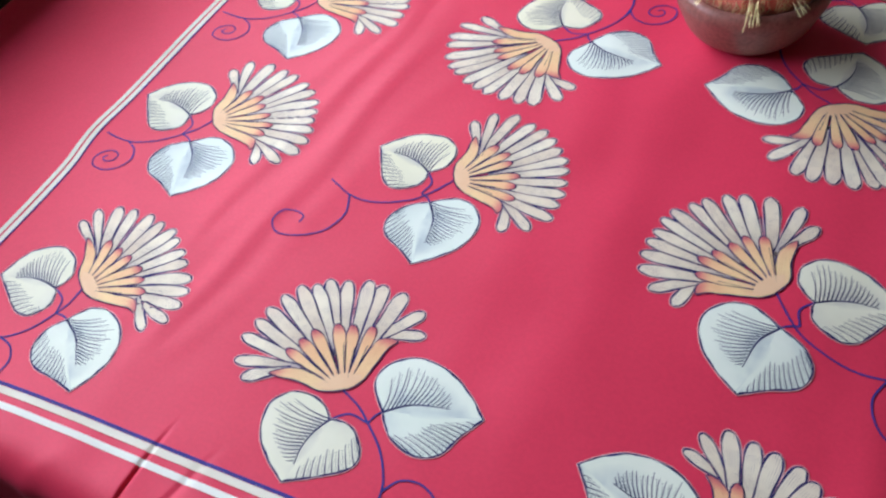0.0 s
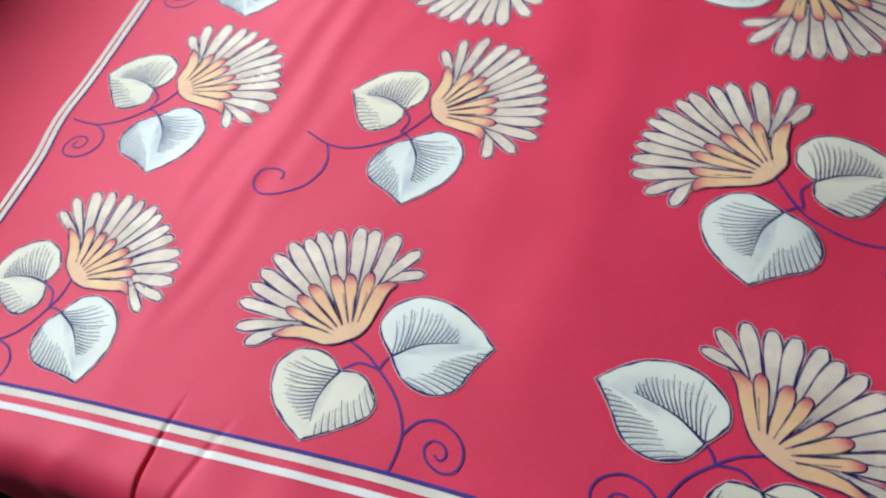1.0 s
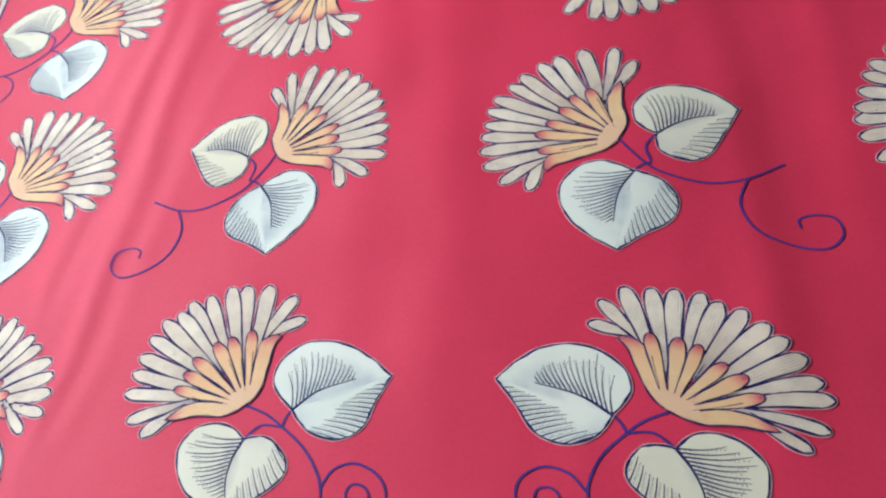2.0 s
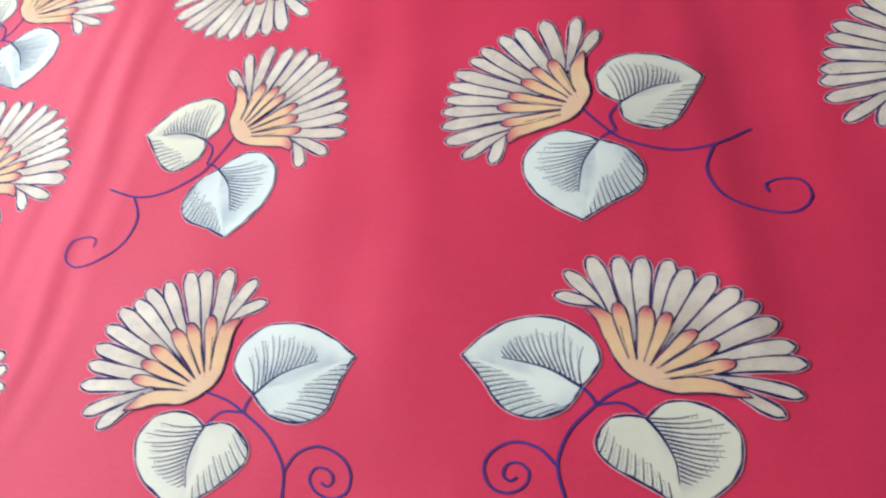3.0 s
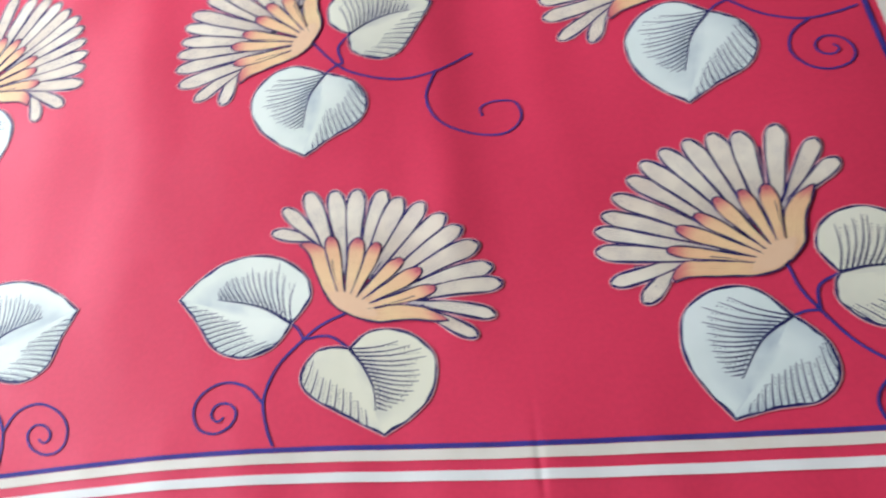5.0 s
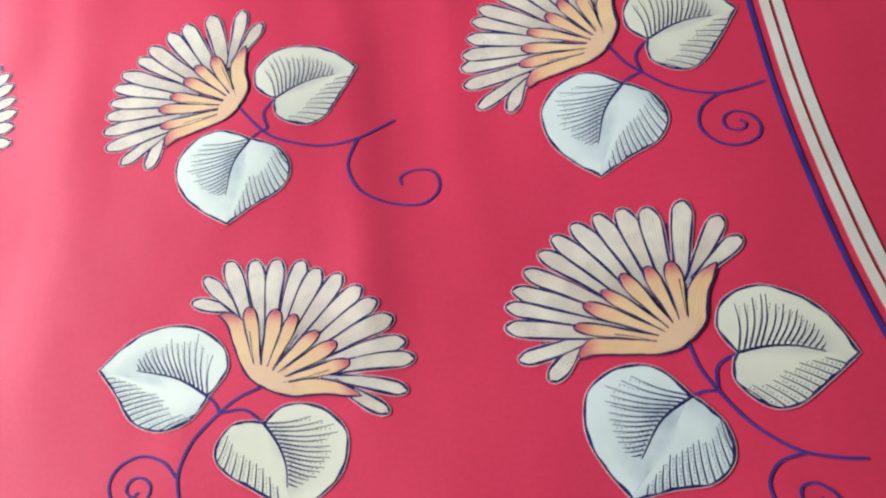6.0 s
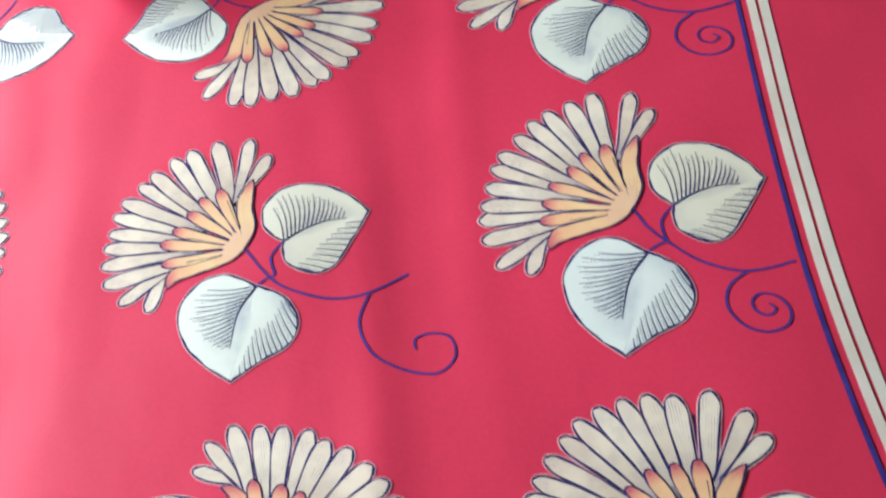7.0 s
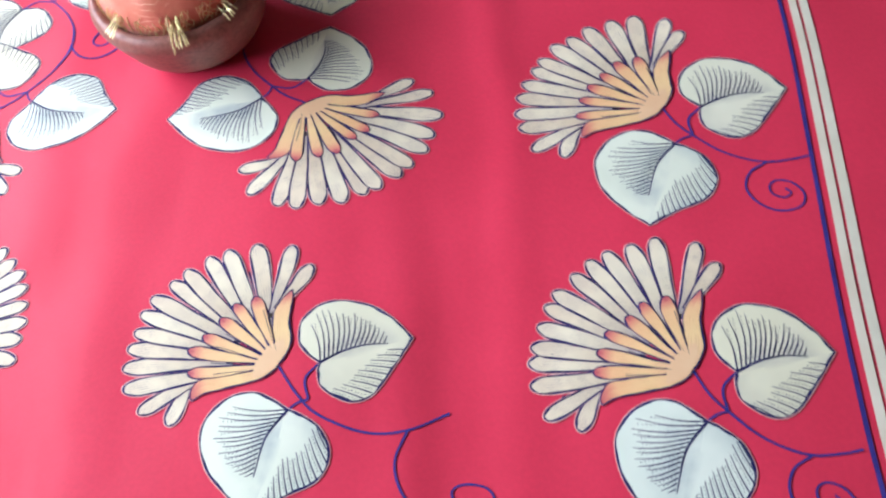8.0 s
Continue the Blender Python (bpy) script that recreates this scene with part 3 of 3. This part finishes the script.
    verts, faces, slots, rings = shape_rings(warp(outline), warp(spine), 0.001, 0.0002, 0.0006, (0.5, 1.0), 0.00059)
    child("calyx", mesh_of("calyx", verts, faces, [CALYX], None), motif)
    gaps = []
    turns = [106] + [t for t, r in inner] + [1]
    for t, t1 in zip(turns[:-1], turns[1:]):
        d = wheel((t + t1) / 2 + rng.uniform(-1.5, 1.5))
        a, b = JOIN + d * (0.017 + rng.uniform(-0.004, 0.006)), HEART + d * (0.046 + rng.uniform(-0.004, 0.004))
        gaps.append((warp(spline([a, (a + b) / 2 + rng.uniform(-0.001, 0.001), b], 7)), 0.0003, 0.0008))
    under = spline([*LEFT_RIM[4:0:-1], (0.0560, 0.1180), (0.0630, 0.1122), *RIGHT_RIM[1:6]], 40)
    gaps.append((warp(under), 0.0011, 0.0013))
    verts, faces = ribbons(gaps, 0.00062)
    child("petal_line", mesh_of("petal_line", verts, faces, [INK]), motif)
    # leaves: a long one beside the flower and a short broad one below it
    paint_leaf(motif, warp, COOL_LEAF, (0.0217, 0.1056), (-0.0654, 0.1335), LONG_LOBES, ((0.30, -0.0095), (0.67, -0.0085)), (0.26, 0.93, 18, 0.34, 0.34), (15, 0.18, 0.95), 0.0003, rng)
    paint_leaf(motif, warp, CREAM_LEAF, (0.0615, 0.0810), (0.0780, 0.0066), SHORT_LOBES, ((0.25, 0.0050), (0.50, 0.0055), (0.73, 0.0010)), (0.30, 0.90, 13, 0.33, 0.28), (15, 0.05, 0.75), 0.0003, rng)
    return motif


F2 = Warp(1.0614, -0.0742, 0.1133, -0.1371, 0.8988, -0.0071)
F1 = Warp(-1.0744, -0.0984, -0.1117, 0.0168, 0.9582, 0.0041)
C1 = Warp(0.2932, -0.9635, 0.5747, 0.8477, 0.3758, -0.0318)
C2 = Warp(0.0579, -1.0126, 0.5898, 0.9839, 0.0445, 0.2683)
C3 = Warp(0.0359, -1.0702, 0.6080, 0.9967, 0.0191, 0.5321)
Q = Warp(-0.1005, -1.0529, 0.2742, 0.9651, -0.0013, 0.2975)
B = Warp(0.0977, 0.9769, -0.3202, 0.9726, -0.0413, 0.3375)
A1 = Warp(-0.0264, 1.0666, -0.6450, 0.9695, -0.0074, 0.3275)
A2 = Warp(-0.4267, 0.9017, -0.5864, 0.8784, 0.2828, 0.0325)
A0 = Warp(-0.0264, 1.0666, -0.6440, 0.9695, -0.0074, 0.5840)
D = Warp(1.0907, -0.0089, 0.0835, -0.0935, -0.9720, 0.7510)
E = D.flipped(x=-0.0167, move=(0, 0.020))
MIDDLE = 0.745
border_label, loose_label = "painted flower with two leaves rooted in the border", "painted flower with two leaves and a loose tendril"
near_half = [(F2, "border"), (F1, "border"), (C1, "border"), (C2, "border"), (C3, "border"), (A2, "border"), (A1, "border"), (A0, "border"), (Q, "loose"), (B, "loose"), (D, "border"), (E, "border")]
for k, (w, tail) in enumerate(near_half):
    for seed, w2 in ((10 + k, w), (50 + k, w.flipped(y=MIDDLE))):
        short_tail = "plain" if seed > 49 and w in (D, E) else tail
        flower(w2, seed, loose_label if tail == "loose" else border_label, short_tail, {F2: 1.0, F1: 1.025}.get(w, 1.02), 0.0 if w in (F1, F2) else 0.08)

# ---------------------------------------------------------------- the clay pot
POT_X, POT_Y = 0.030, 0.742


def clay():
    m, n, b = material("pot_clay", 0.42, 0.4)
    wide = ramp(n, noise_of(n, 18), (0.3, (0.23, 0.092, 0.074)), (0.7, (0.35, 0.145, 0.118)))
    speck = ramp(n, noise_of(n, 220, 3), (0.35, (0.7, 0.7, 0.7)), (0.6, (1, 1, 1)))
    n.links.new(mix(n, 1.0, wide, speck, "MULTIPLY"), b.inputs["Base Color"])
    bump(n, b, noise_of(n, 90), 0.25, 0.001)
    return m


def brocade():
    """Red silk with a curling gold figure woven in."""
    m, n, b = material("brocade_red", 0.42, 0.45, 0.0, 0.2)
    ground = ramp(n, noise_of(n, 50), (0.3, (0.60, 0.16, 0.105)), (0.7, (0.74, 0.26, 0.17)))
    w = node(n, "ShaderNodeTexWave", Scale=55.0, Distortion=9.0, Detail=2.0)
    w.bands_direction = "Z"
    n.links.new(coords(n), w.inputs["Vector"])
    figure = ramp(n, w.outputs["Fac"], (0.86, (0, 0, 0)), (0.95, (1, 1, 1)))
    patch = ramp(n, noise_of(n, 45), (0.45, (0, 0, 0)), (0.60, (1, 1, 1)))
    n.links.new(mix(n, mix(n, 1.0, figure, patch, "MULTIPLY"), ground, (0.86, 0.52, 0.36)), b.inputs["Base Color"])
    bump(n, b, noise_of(n, 70), 0.5, 0.003)
    return m


CLAY, BROCADE = clay(), brocade()
GOLD, gn, gb = material("gold_thread", 0.3, 0.6, 0.55)
gn.links.new(ramp(gn, noise_of(gn, 300), (0.3, (0.72, 0.58, 0.24)), (0.7, (0.92, 0.82, 0.48))), gb.inputs["Base Color"])


def turned(name, profile, mat, count=80, dents=0.0):
    p = spline(profile, 44)
    a = np.linspace(0, 2 * math.pi, count, endpoint=False)
    verts = []
    for r, z in p:
        for t in a:
            q = r * (1 + dents * math.sin(9 * t + 40 * z) * math.sin(4 * t + 1))
            verts.append((q * math.cos(t), q * math.sin(t), z + dents * 0.02 * math.sin(7 * t)))
    faces = [(i * count + j, i * count + (j + 1) % count, (i + 1) * count + (j + 1) % count, (i + 1) * count + j) for i in range(len(p) - 1) for j in range(count)]
    return mesh_of(name, verts, faces, [mat])


def strands(name, roots, mat, thick=0.0007):
    """Thin thread tubes; each is a list of points."""
    verts, faces = [], []
    for line in roots:
        line = np.asarray(line)
        k, n = len(verts), len(line)
        for i, p in enumerate(line):
            w = thick * (1 - 0.3 * i / n)
            for j in range(4):
                t = math.pi / 2 * j
                verts.append((p[0] + w * math.cos(t), p[1] + w * math.sin(t), p[2] + 0.3 * w * math.sin(t + 1)))
        for i in range(n - 1):
            for j in range(4):
                faces.append((k + i * 4 + j, k + i * 4 + (j + 1) % 4, k + (i + 1) * 4 + (j + 1) % 4, k + (i + 1) * 4 + j))
    return mesh_of(name, verts, faces, [mat])


base_z = TOP + 0.005
pot = tagged(new("clay_pot"), "brown clay pot with red brocade cover and gold thread fringe", "pot")
pot.location = (POT_X, POT_Y, base_z)
BODY = [(0.001, 0.0), (0.045, 0.0), (0.060, 0.004), (0.072, 0.017), (0.080, 0.034), (0.0865, 0.050), (0.0900, 0.061), (0.0885, 0.0705), (0.083, 0.0755), (0.0780, 0.073), (0.073, 0.064), (0.068, 0.056)]
child("body", turned("body", BODY, CLAY), pot, "round brown clay body")
child("cover", turned("cover", [(0.067, 0.057), (0.0725, 0.065), (0.0755, 0.077), (0.0745, 0.091), (0.066, 0.111), (0.047, 0.127), (0.020, 0.135), (0.001, 0.136)], BROCADE, 96, 0.012), pot, "shiny red brocade cover")
rng = random.Random(4)
for centre, spread, number, long in ((-79, 4.0, 10, 0.021), (-120, 2.5, 6, 0.008), (-44, 3, 4, 0.008)):
    tassel = []
    for k in range(number):
        t = radians(centre + rng.uniform(-spread, spread))
        c = np.array([math.cos(t), math.sin(t), 0])
        side = np.array([-c[1], c[0], 0]) * rng.uniform(-0.004, 0.004)
        z0, drop = 0.086 + rng.uniform(-0.004, 0.006), long * rng.uniform(0.7, 1.1)
        tassel.append([c * 0.0755 + (0, 0, z0), c * 0.0845 + side * 0.5 + (0, 0, z0 - drop * 0.5), c * 0.0930 + side + (0, 0, z0 - drop)])
    child("tassel", strands("tassel", tassel, GOLD, 0.0008), pot, "gold thread tassel")
trim = []
for k in range(260):
    t = 2 * math.pi * k / 260 + rng.uniform(-0.01, 0.01)
    c = np.array([math.cos(t), math.sin(t), 0])
    z = 0.080 + rng.uniform(-0.003, 0.007)
    if rng.random() < 0.5 + 0.4 * math.sin(5 * t) * math.sin(11 * t + 1):
        curl = np.array([-c[1], c[0], 0]) * rng.uniform(-0.004, 0.004)
        trim.append([c * 0.0752 + (0, 0, z + 0.008), c * 0.0772 + curl + (0, 0, z + 0.002), c * 0.0768 - curl * 0.6 + (0, 0, z - 0.004), c * 0.0765 + curl * 0.4 + (0, 0, z - 0.009)])
tagged(child("trim", strands("trim", trim, GOLD, 0.0006), pot, "fine gold lace along the cover"), kind="stuff")
